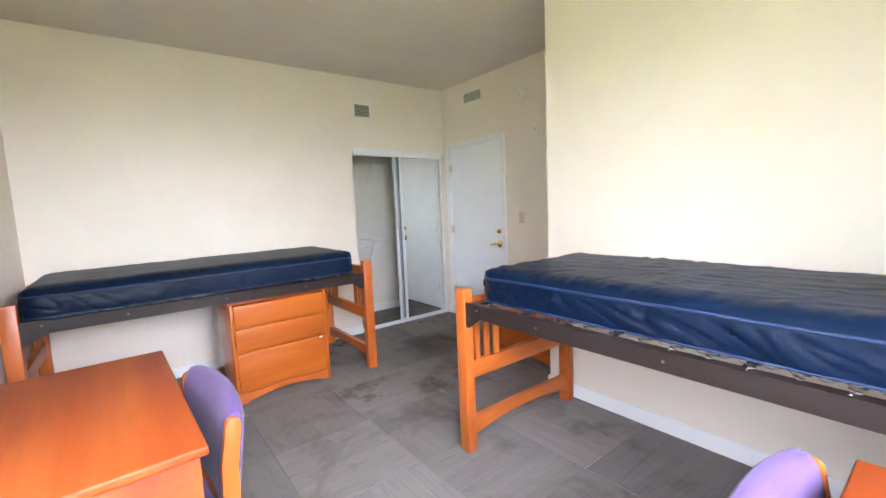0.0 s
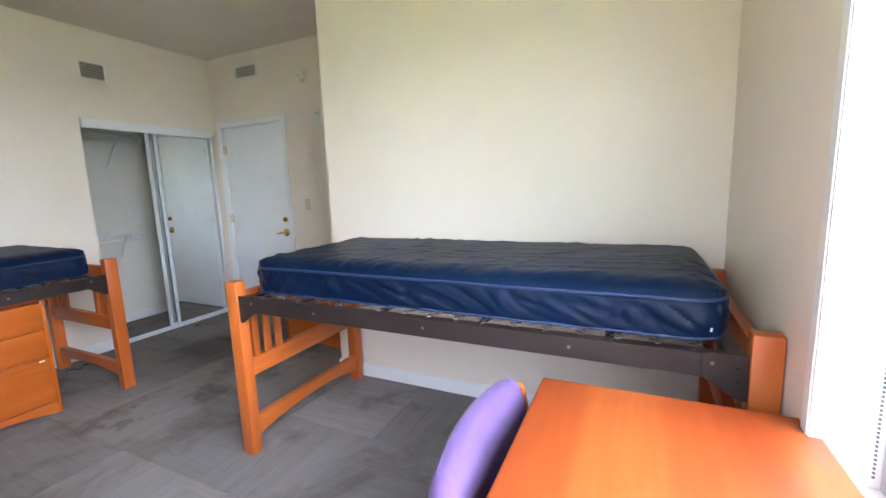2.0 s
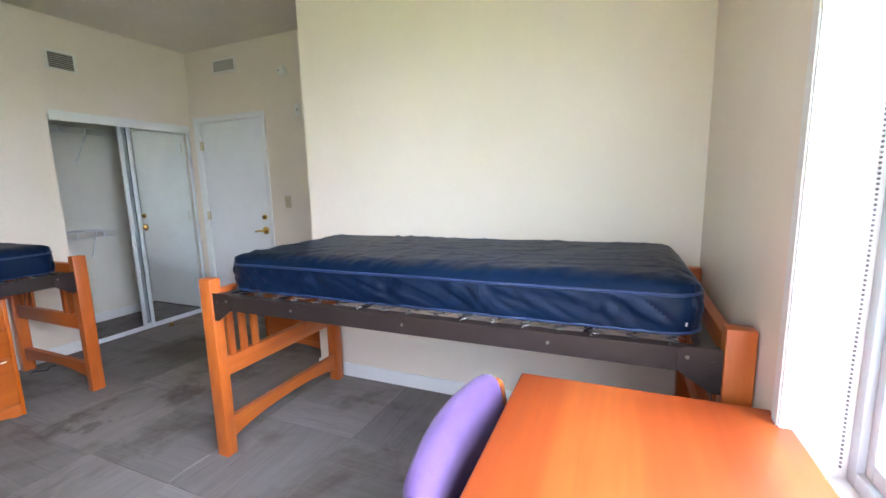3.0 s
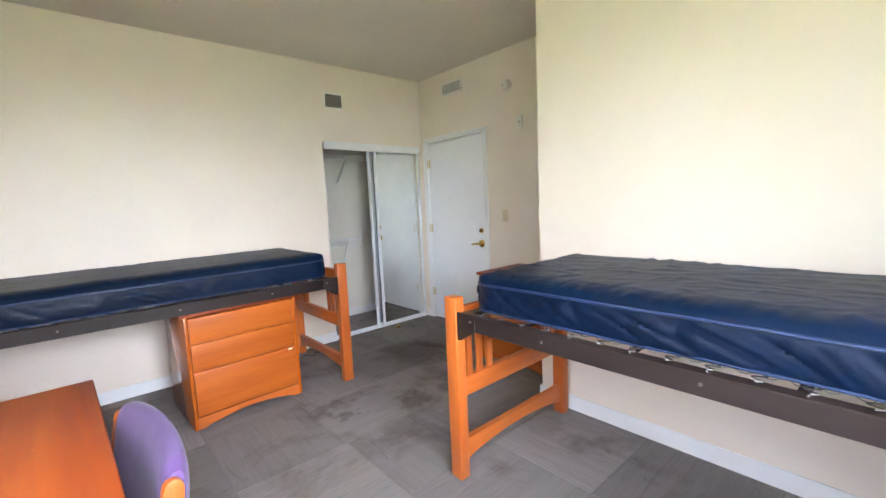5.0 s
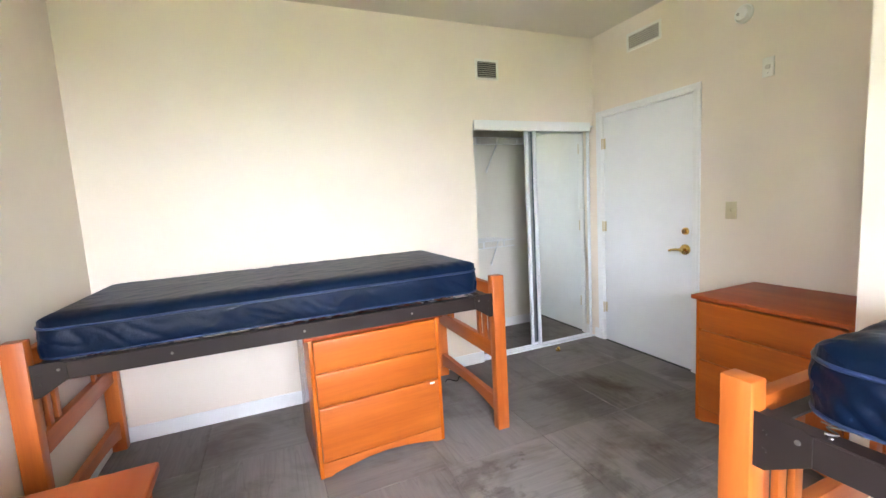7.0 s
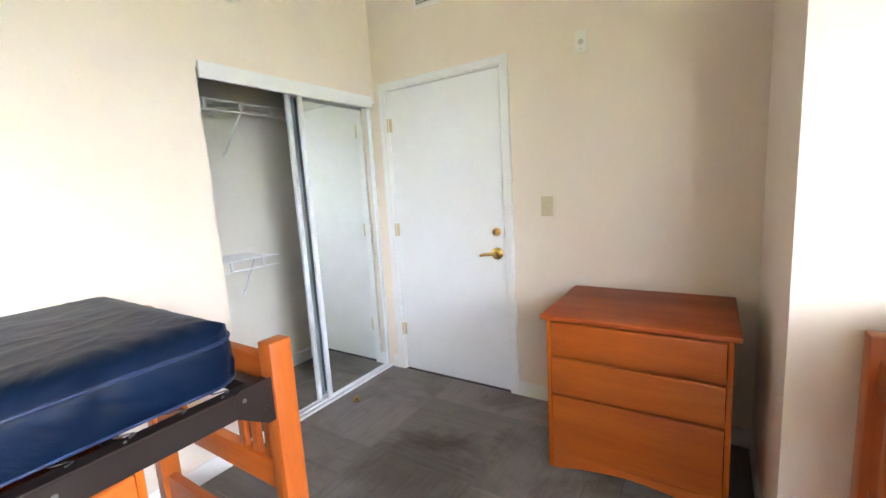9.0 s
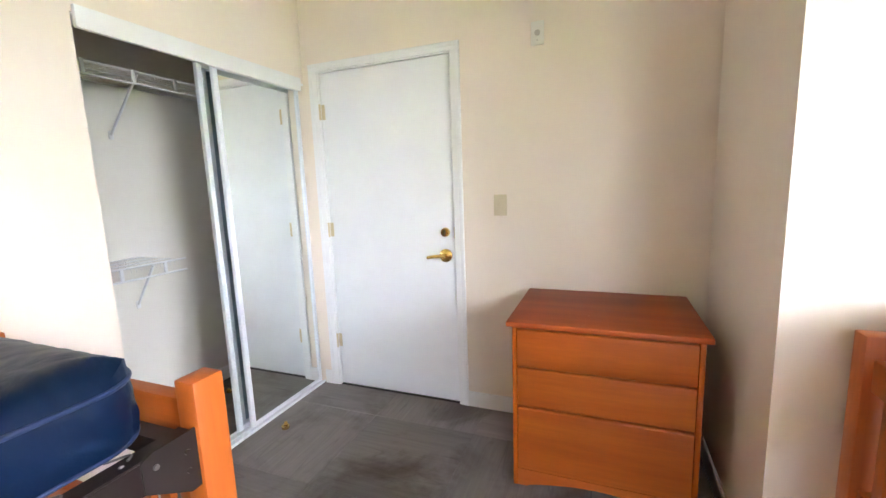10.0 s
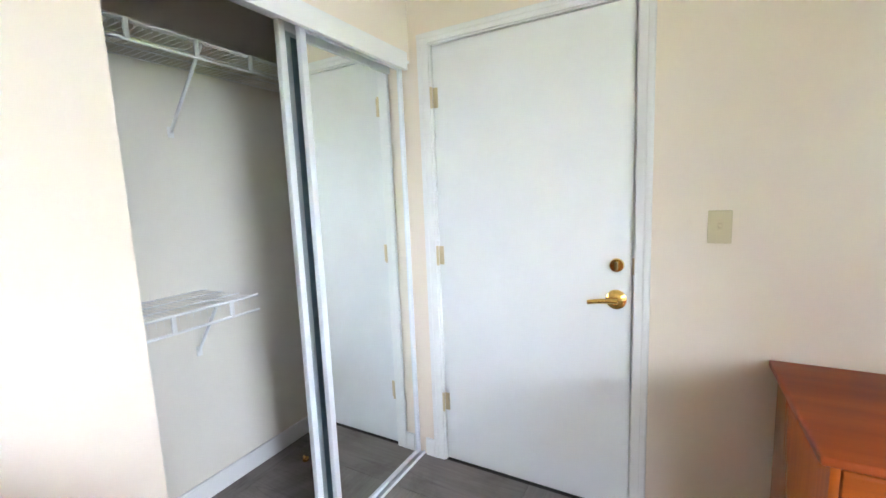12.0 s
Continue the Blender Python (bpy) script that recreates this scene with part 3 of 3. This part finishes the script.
def bed_frame(m, rail_z, post_h, dz, label):
    L, W = 2.218, 0.96
    bed = thing("bed_frame", m, label, "bed", "raised beds")
    end_frame(bed, 0.0, 0.075, W, post_h, dz)
    end_frame(bed, L - 0.075, L, W, post_h, dz)
    zt, zb = rail_z, rail_z - 0.068
    for side, y0 in ((1, 0.014), (-1, W - 0.014)):
        bm = bmesh.new()
        ys = sorted((y0, y0 + side * 0.005))
        box_into(bm, 0.077, L - 0.077, ys[0], ys[1], zb, zt, 0.001, 1)
        ys = sorted((y0, y0 + side * 0.045))
        box_into(bm, 0.077, L - 0.077, ys[0], ys[1], zt, zt + 0.005, 0.001, 1)
        rl = part("side_rail", bm, IRON, bed, "dark brown steel angle rail")
        for s in (0, 1):
            def fx(u):
                return u if s == 0 else L - u
            ol = [(fx(0.076), zt + 0.012), (fx(0.076), zb - 0.055), (fx(0.10), zb - 0.055), (fx(0.19), zb + 0.004), (fx(0.19), zt + 0.002), (fx(0.17), zt + 0.012)]
            ys = sorted((y0 - side * 0.005, y0 - side * 0.0005))
            part("bracket", prism(ol, "y", *ys), IRON, rl)
            for hx, hz in ((0.10, zt - 0.03), (0.10, zb - 0.005), (0.165, zt - 0.02)):
                part("bolt", cyl_into(bmesh.new(), (fx(hx), y0 - side * 0.004, hz), (fx(hx), y0 - side * 0.009, hz), 0.006, 8), ZINC if hx > 0.12 else IRON, rl)
        for k in range(3):
            xx = 0.55 + k * 0.55
            part("rivet", cyl_into(bmesh.new(), (xx, y0 + side * 0.001, zt - 0.03), (xx, y0 - side * 0.003, zt - 0.03), 0.006, 10), ZINC, rl)
    # end angles and link spring deck
    for xx in (0.085, L - 0.125):
        part("end_angle", multi((xx, xx + 0.04, 0.06, W - 0.06, zt - 0.002, zt + 0.003), (xx, xx + 0.004, 0.06, W - 0.06, zt - 0.04, zt - 0.002)), IRON, bed)
    for k in range(4):
        xx = 0.42 + k * 0.45
        part("cross_bar", box(xx - 0.014, xx + 0.014, 0.02, W - 0.02, zt - 0.012, zt - 0.002, 0.002), IRON, bed)
    zl = zt + 0.009
    lines = []
    ny = 9
    for j in range(ny):
        y = 0.12 + j * (W - 0.24) / (ny - 1)
        pts = []
        for i in range(121):
            x = 0.16 + i * (L - 0.32) / 120
            pts.append((x, y + 0.014 * (1 if (i // 2) % 2 else -1), zl - 0.010))
        lines.append(pts)
    wire_part("link_spring", lines, 0.0017, STEEL, bed, "grey sinuous spring wires", 1)
    hook = None
    for i in range(17):
        x = 0.20 + i * (L - 0.40) / 16
        for side, yb in ((1, 0.03), (-1, W - 0.03)):
            if hook is None:
                hook = wire_part("spring_hook", [[(0.016 * math.sin(q / 14 * 9.0), q / 14 * 0.09, 0.004 - 0.012 * q / 14) for q in range(15)]], 0.0024, ZINC, bed, res=1)
                one = hook
            else:
                one = new("spring_hook", hook.data)
                one.parent = bed
            one.matrix_basis = pose(x, yb, zl, 0, 0, 0 if side == 1 else 180)
    stud = None
    for i in range(9):
        for side, yb in ((1, 0.034), (-1, W - 0.034)):
            if stud is None:
                stud = part("flange_rivet", cyl_into(bmesh.new(), (0, 0, 0), (0, 0, 0.003), 0.005, 10, 0.003), ZINC, bed)
                one = stud
            else:
                one = new("flange_rivet", stud.data)
                one.parent = bed
            one.matrix_basis = pose(0.21 + i * (L - 0.42) / 8, yb, zt + 0.005)
    return bed


def mattress(m, L, W, T, label, seed, loose=1.0, dome=0.004, turn=0.11):
    """Vinyl mattress: soft corners, crowned top, puckered sides, piped seams."""
    ob = thing("mattress", m, label, "mattress", "navy mattresses")
    bm = bmesh.new()
    bmesh.ops.create_cube(bm, size=2.0)
    for axis, cuts in ((0, 170), (1, 70), (2, 13)):
        run = [e for e in bm.edges if abs(abs((e.verts[0].co - e.verts[1].co).normalized()[axis]) - 1) < 1e-3]
        bmesh.ops.subdivide_edges(bm, edges=run, cuts=cuts, use_grid_fill=True)
    rc, RIM = 0.105, 0.044
    for v in bm.verts:
        x, y, z = (v.co.x * L / 2, v.co.y * W / 2, v.co.z * T / 2)
        # round the plan corners, then the top and bottom edges
        ix, iy = L / 2 - rc, W / 2 - rc
        dx, dy = max(abs(x) - ix, 0), max(abs(y) - iy, 0)
        q = math.hypot(dx, dy)
        if q > 1e-6:
            k = max(dx, dy) / q
            x = math.copysign(min(abs(x), ix) + dx * k, x)
            y = math.copysign(min(abs(y), iy) + dy * k, y)
        edge = min(L / 2 - abs(x), W / 2 - abs(y))
        q = Vector((x * 5 + seed, y * 5, z * 5))
        run, across = (x, y) if W / 2 - abs(y) < L / 2 - abs(x) else (y, x)
        if v.co.z > 0.999:
            # domed top panel rising from the piped rim, gathered along the seam
            s = min(1.0, max(edge, 0) / turn)
            z = T / 2 - RIM + (RIM + dome) * math.sqrt(1 - (1 - s) ** 2)
            z += 0.004 * loose * noise.fractal(q * 0.6, 1.0, 2.0, 3) * s
            gather = noise.noise(Vector((run * 24 + across * 9 + seed, across * 6, 5))) + 0.6 * noise.noise(Vector((run * 41 - across * 14 - seed, across * 9, 8)))
            where = max(0.0, noise.noise(Vector((run * 1.7 + seed, math.copysign(3, across), 1))) + 0.45)
            z += 0.013 * loose * gather * where * min(1.0, edge / 0.02) * max(0.0, 1 - edge / 0.20)
            fold = noise.noise(Vector((x * 2.2 + y * 3.0 + seed, y * 7.0 - x * 3.0, 2.0)))
            fold2 = noise.noise(Vector((x * 5.0 - y * 2.0 - seed, y * 3.5 + x * 2.0, 6.0)))
            z += loose * (0.0035 * max(0.0, 1 - abs(fold) * 9) + 0.003 * max(0.0, 1 - abs(fold2) * 10)) * min(1.0, max(edge, 0) / 0.08)
        elif v.co.z > -0.999:
            z = -T / 2 + (v.co.z + 1) / 2 * (T - RIM)
            side = math.sqrt(max(0.0, 1 - v.co.z ** 2))
            hang = run + 0.10 * noise.noise(Vector((run * 3, z * 4, seed)))
            drape = noise.noise(Vector((hang * 6.5 + z * 7 + seed, z * 2.5, 3)))
            drape2 = noise.noise(Vector((hang * 17 - z * 13 - seed, z * 5, 9)))
            pk = noise.noise(Vector((hang * 9 + z * 12 + seed, z * 6, 14)))
            where = 0.4 + 0.6 * min(1.0, max(0.0, noise.noise(Vector((run * 1.6 + seed, 2.0, 7))) + 0.45))
            swell = 0.010 * side + side * where * loose * (0.014 * drape + 0.013 * drape2 - 0.013 * max(0.0, 1 - abs(pk) * 5))
            if abs(abs(v.co.y) - 1) < 1e-4:
                y += math.copysign(swell, y)
            if abs(abs(v.co.x) - 1) < 1e-4:
                x += math.copysign(swell, x)
        v.co = (x, y, z + T / 2)
    body = part("cover", bm, VINYL, ob)
    body.data.polygons.foreach_set("use_smooth", [True] * len(body.data.polygons))

    def loop(z, off):
        pts = []
        for cx, cy, a0 in ((1, 1, 0), (-1, 1, 90), (-1, -1, 180), (1, -1, 270)):
            for s in range(9):
                a = radians(a0 + s * 11.25)
                pts.append((cx * (L / 2 - rc) + (rc + off) * math.cos(a), cy * (W / 2 - rc) + (rc + off) * math.sin(a), z))
        dense = []
        pts.append(pts[0])
        for p, q in zip(pts, pts[1:]):
            n = max(1, int((Vector(q) - Vector(p)).length / 0.03))
            for i in range(n):
                r = Vector(p).lerp(Vector(q), i / n)
                r.z += 0.0025 * noise.noise(r * 4 + Vector((seed, 0, 0)))
                dense.append(tuple(r))
        dense.append(dense[0])
        return dense

    wire_part("piping", [loop(T - RIM, 0.003)], 0.0055, PIPING, ob, "raised blue seam piping")
    wire_part("piping", [loop(0.006, 0.003)], 0.0048, PIPING, ob, "raised blue seam piping")
    return ob


bed_frame(pose(-0.471, 3.152, 0), 0.828, 0.94, 0.0, "orange cherry wood raised bed frame over a dresser")
bed_frame(pose(1.50, 1.735, 0, 0, 0, -90), 0.846, 0.925, -0.018, "orange cherry wood raised bed frame by the window")
mattress(pose(0.612, 3.655, 0.843, 0, -0.4, 0), 2.03, 0.90, 0.171, "navy blue vinyl mattress, bare, on bed over dresser", 3.0, 0.6, 0.012, 0.10)
mattress(pose(1.993, 0.62, 0.872, 0, 0, -90), 1.97, 0.88, 0.169, "navy blue creased vinyl mattress, bare, by the window", 11.0)


# ---- dressers ----
def dresser(m, label):
    W, D, Hh = 0.712, 0.545, 0.738
    d = thing("dresser", m, label, "dresser", "three-drawer dressers")
    for a in (0.0, W - 0.02):
        part("side_panel", box(a, a + 0.02, 0.004, D, 0.0, Hh, 0.003), SIDEW, d)
    part("top", box(-0.022, W + 0.022, -0.016, D + 0.03, Hh, Hh + 0.024, 0.006, 3), TOPW, d, "reddish cherry laminate top")
    part("back_panel", box(0.02, W - 0.02, D - 0.012, D - 0.004, 0.05, Hh), WX, d)
    for z in (0.378, 0.558):
        part("divider", box(0.02, W - 0.02, 0.022, 0.08, z - 0.004, z + 0.012, 0.001), WX, d)
    for z0, z1 in ((0.088, 0.376), (0.388, 0.556), (0.568, 0.727)):
        ol = [(0.0, z0), (0.0, z1 - 0.008), (0.004, z1 - 0.002), (0.012, z1), (0.02, z1), (0.02, z0)]
        dr = part("drawer", prism(ol, "x", 0.0225, W - 0.0225, 0.0015), DRAWERW, d)
        part("drawer_box", multi((0.04, W - 0.04, 0.021, D - 0.03, z0 + 0.01, z1 - 0.03)), WX, dr)
    ol = [(0.02, 0.0), (0.02, 0.08), (W - 0.02, 0.08), (W - 0.02, 0.0), (W - 0.055, 0.0)]
    for i in range(13):
        u = i / 12
        ol.append((W - 0.075 - u * (W - 0.15), 0.012 + 0.036 * math.sin(math.pi * u)))
    ol.append((0.055, 0.0))
    part("apron", prism(ol, "y", 0.006, 0.024), WX, d)
    return d


dresser(pose(0.640, 3.185, 0, 0, 0, 3.2), "orange cherry wood three-drawer dresser under the raised bed")
dresser(pose(2.768, 2.708, 0, 0, 0, -90), "orange cherry wood three-drawer dresser in the alcove")


# ---- desks ----
def desk(m, label):
    """Front (sitting side) at local y = 0."""
    W, D, Hh = 1.075, 0.655, 0.76
    d = thing("desk", m, label, "desk", "study desks")
    part("top", box(0, W, 0, D, Hh - 0.028, Hh, 0.007, 3), TOPW, d, "orange cherry laminate desk top")
    for a in (0.02, W - 0.045):
        part("end_panel", box(a, a + 0.025, 0.02, D - 0.02, 0.0, Hh - 0.028, 0.003), TOPW, d)
    part("back_panel", box(0.045, W - 0.045, D - 0.06, D - 0.042, 0.25, Hh - 0.028), WX, d)
    part("drawer", box(0.05, W - 0.05, 0.03, 0.05, Hh - 0.11, Hh - 0.034, 0.003), TOPW, d)
    return d


desk(pose(0.228, 1.244, 0, 0, 0, 91.8), "orange cherry wood study desk against the cream wall")
desk(pose(1.385, 0.143, 0, 0, 0, 180.5), "orange cherry wood study desk below the window")


# ---- chairs ----
def chair(m, label):
    """Faces local +y (seat under the desk), backrest at y about 0, width along x."""
    c = thing("desk_chair", m, label, "chair", "purple desk chairs")
    W = 0.54
    # bowed padded backrest
    bm = bmesh.new()
    nu, nv = 22, 28
    rows = []
    for i in range(nu + 1):
        u = i / nu * 2 - 1
        ring = []
        endr = max(0.0, 1 - max(0.0, (abs(u) - 0.86) / 0.14) ** 2) ** 0.5
        sc = 0.72 + 0.28 * endr
        for j in range(nv):
            a = 2 * math.pi * j / nv
            ca, sa = math.cos(a), math.sin(a)
            hh = 0.18
            py = 0.037 * math.copysign(abs(ca) ** 0.7, ca) * sc
            pz = hh * math.copysign(abs(sa) ** 0.55, sa) * (0.90 + 0.10 * endr)
            drop = 0.018 * abs(u) ** 2.2 if pz > 0 else 0
            bow = -0.032 * (1 - u * u)
            lean = -0.13 * (pz + 0.0)
            ring.append(bm.verts.new((u * (W / 2 - 0.008), py + bow + lean, 0.622 + pz - drop * max(0, pz / hh))))
        rows.append(ring)
    for r0, r1 in zip(rows, rows[1:]):
        for j in range(nv):
            bm.faces.new((r0[j], r0[(j + 1) % nv], r1[(j + 1) % nv], r1[j]))
    bm.faces.new(rows[0])
    bm.faces.new(list(reversed(rows[-1])))
    bmesh.ops.recalc_face_normals(bm, faces=bm.faces)
    part("backrest", bm, FABRIC, c, "purple fabric padded backrest")
    part("seat", box(-0.22, 0.22, 0.03, 0.46, 0.41, 0.475, 0.025, 4), FABRIC, c, "purple fabric padded seat")
    for s in (-1, 1):
        x0, x1 = sorted((s * (W / 2 - 0.012), s * (W / 2 + 0.012)))
        ol = [(-0.010, 0.0), (0.035, 0.0), (0.044, 0.40), (0.034, 0.62), (0.012, 0.735)]
        for k in range(7):
            a = radians(180 * k / 6)
            ol.append((-0.010 + 0.022 * math.cos(a), 0.735 + 0.024 * math.sin(a)))
        ol += [(-0.032, 0.725), (-0.014, 0.60), (-0.008, 0.40)]
        fr = part("side_frame", prism(ol, "x", x0, x1, 0.003), WZ, c, "orange wooden side upright")
        part("front_leg", box(x0, x1, 0.41, 0.455, 0.0, 0.42, 0.004), WZ, fr)
        part("side_rail", box(x0 + 0.002, x1 - 0.002, 0.03, 0.42, 0.36, 0.41, 0.004), WY, fr)
        part("runner", box(x0 + 0.002, x1 - 0.002, 0.03, 0.42, 0.10, 0.14, 0.004), WY, fr)
    part("cross_rail", box(-W / 2 + 0.01, W / 2 - 0.01, 0.0, 0.022, 0.37, 0.41, 0.003), WX, c)
    part("cross_rail", box(-W / 2 + 0.01, W / 2 - 0.01, 0.42, 0.442, 0.35, 0.41, 0.003), WX, c)
    return c


chair(pose(0.272, 1.645, 0, 0, 0, 96), "purple upholstered wooden chair tucked under wall desk")
chair(pose(1.045, 0.195, 0, 0, 0, 180), "purple upholstered wooden chair tucked under window desk")

# ---- small things ----
ring = bmesh.new()
cyl_into(ring, (0, 0, 0), (0, 0, 0.012), 0.016, 18)
cyl_into(ring, (0.006, 0.003, 0.012), (0.010, 0.006, 0.024), 0.010, 14, 0.006)
stop = solid("loose_brass_knob", ring, BRASS, "small loose brass knob lying on carpet", "knob")
stop.location = (2.798, 4.02, 0.002)
stop.scale = (1.35, 1.35, 1.35)
spare = tagged(new("loose_brass_knob", stop.data), "small loose brass knob lying on closet carpet", "knob")
spare.matrix_basis = pose(3.023, 4.700, 0.002, 0, 0, 70)
cab = thing("cable", pose(0, 0, 0.0), "thin dark cable lying on carpet by the bed", "cable")
wire_part("cord", [[(1.66 + 0.012 * i, 3.93 + 0.03 * math.sin(i * 0.7), 0.008) for i in range(14)]], 0.004, RUBBER, cab)

lab = thing("paper_label", pose(1.289, 3.2208, 0.362, 0, 0, 3.2), "small white torn paper label on drawer", "label")
part("paper", box(-0.014, 0.014, -0.0008, 0.0, -0.005, 0.005, 0.0003, 1), TRIM, lab)
tag = thing("mattress_mark", pose(1.540, -0.315, 0.915), "small white printed mark on mattress side", "label")
part("ink", multi((-0.002, 0.0, -0.004, 0.003, 0.003, 0.005), (-0.002, 0.0, -0.001, 0.001, -0.003, 0.003), (-0.002, 0.0, -0.003, 0.004, -0.005, -0.003)), VENTL, tag)

# ---- floor ----
floor = solid("floor", box(X0 - 0.12, XD + 0.12, YW - 0.2, YB + 0.1, -0.1, -0.004), SEAM, "grey streaked carpet tile floor with stains", "floor", "structure")
TS = 0.605
tile_cache = {}


def tile_mesh(w, d):
    key = (round(w, 3), round(d, 3))
    if key not in tile_cache:
        tile_cache[key] = mesh_of(box(-w / 2, w / 2, -d / 2, d / 2, -0.004, 0.002, 0.0012, 1), "carpet_tile", CARPET)
    return tile_cache[key]


TX0, TY0 = 1.26 - 3 * TS, 2.985 - 6 * TS
nx, ny = int(math.ceil((XD - TX0) / TS)), int(math.ceil((YB - TY0) / TS))
for i in range(nx):
    for j in range(ny):
        a0, a1 = max(TX0 + i * TS, X0), min(TX0 + (i + 1) * TS, XD)
        b0, b1 = max(TY0 + j * TS, YW), min(TY0 + (j + 1) * TS, YB)
        if a1 - a0 < 0.02 or b1 - b0 < 0.02 or (a0 > XR + 0.1 and b1 < YJ - 0.1):
            continue
        turn = (i + j) % 2 == 1
        w, d = a1 - a0 - 0.002, b1 - b0 - 0.002
        t = new("carpet_tile", tile_mesh(d, w) if turn else tile_mesh(w, d))
        t.parent = floor
        t.matrix_basis = pose((a0 + a1) / 2, (b0 + b1) / 2, 0, 0, 0, 90 if turn else 0)
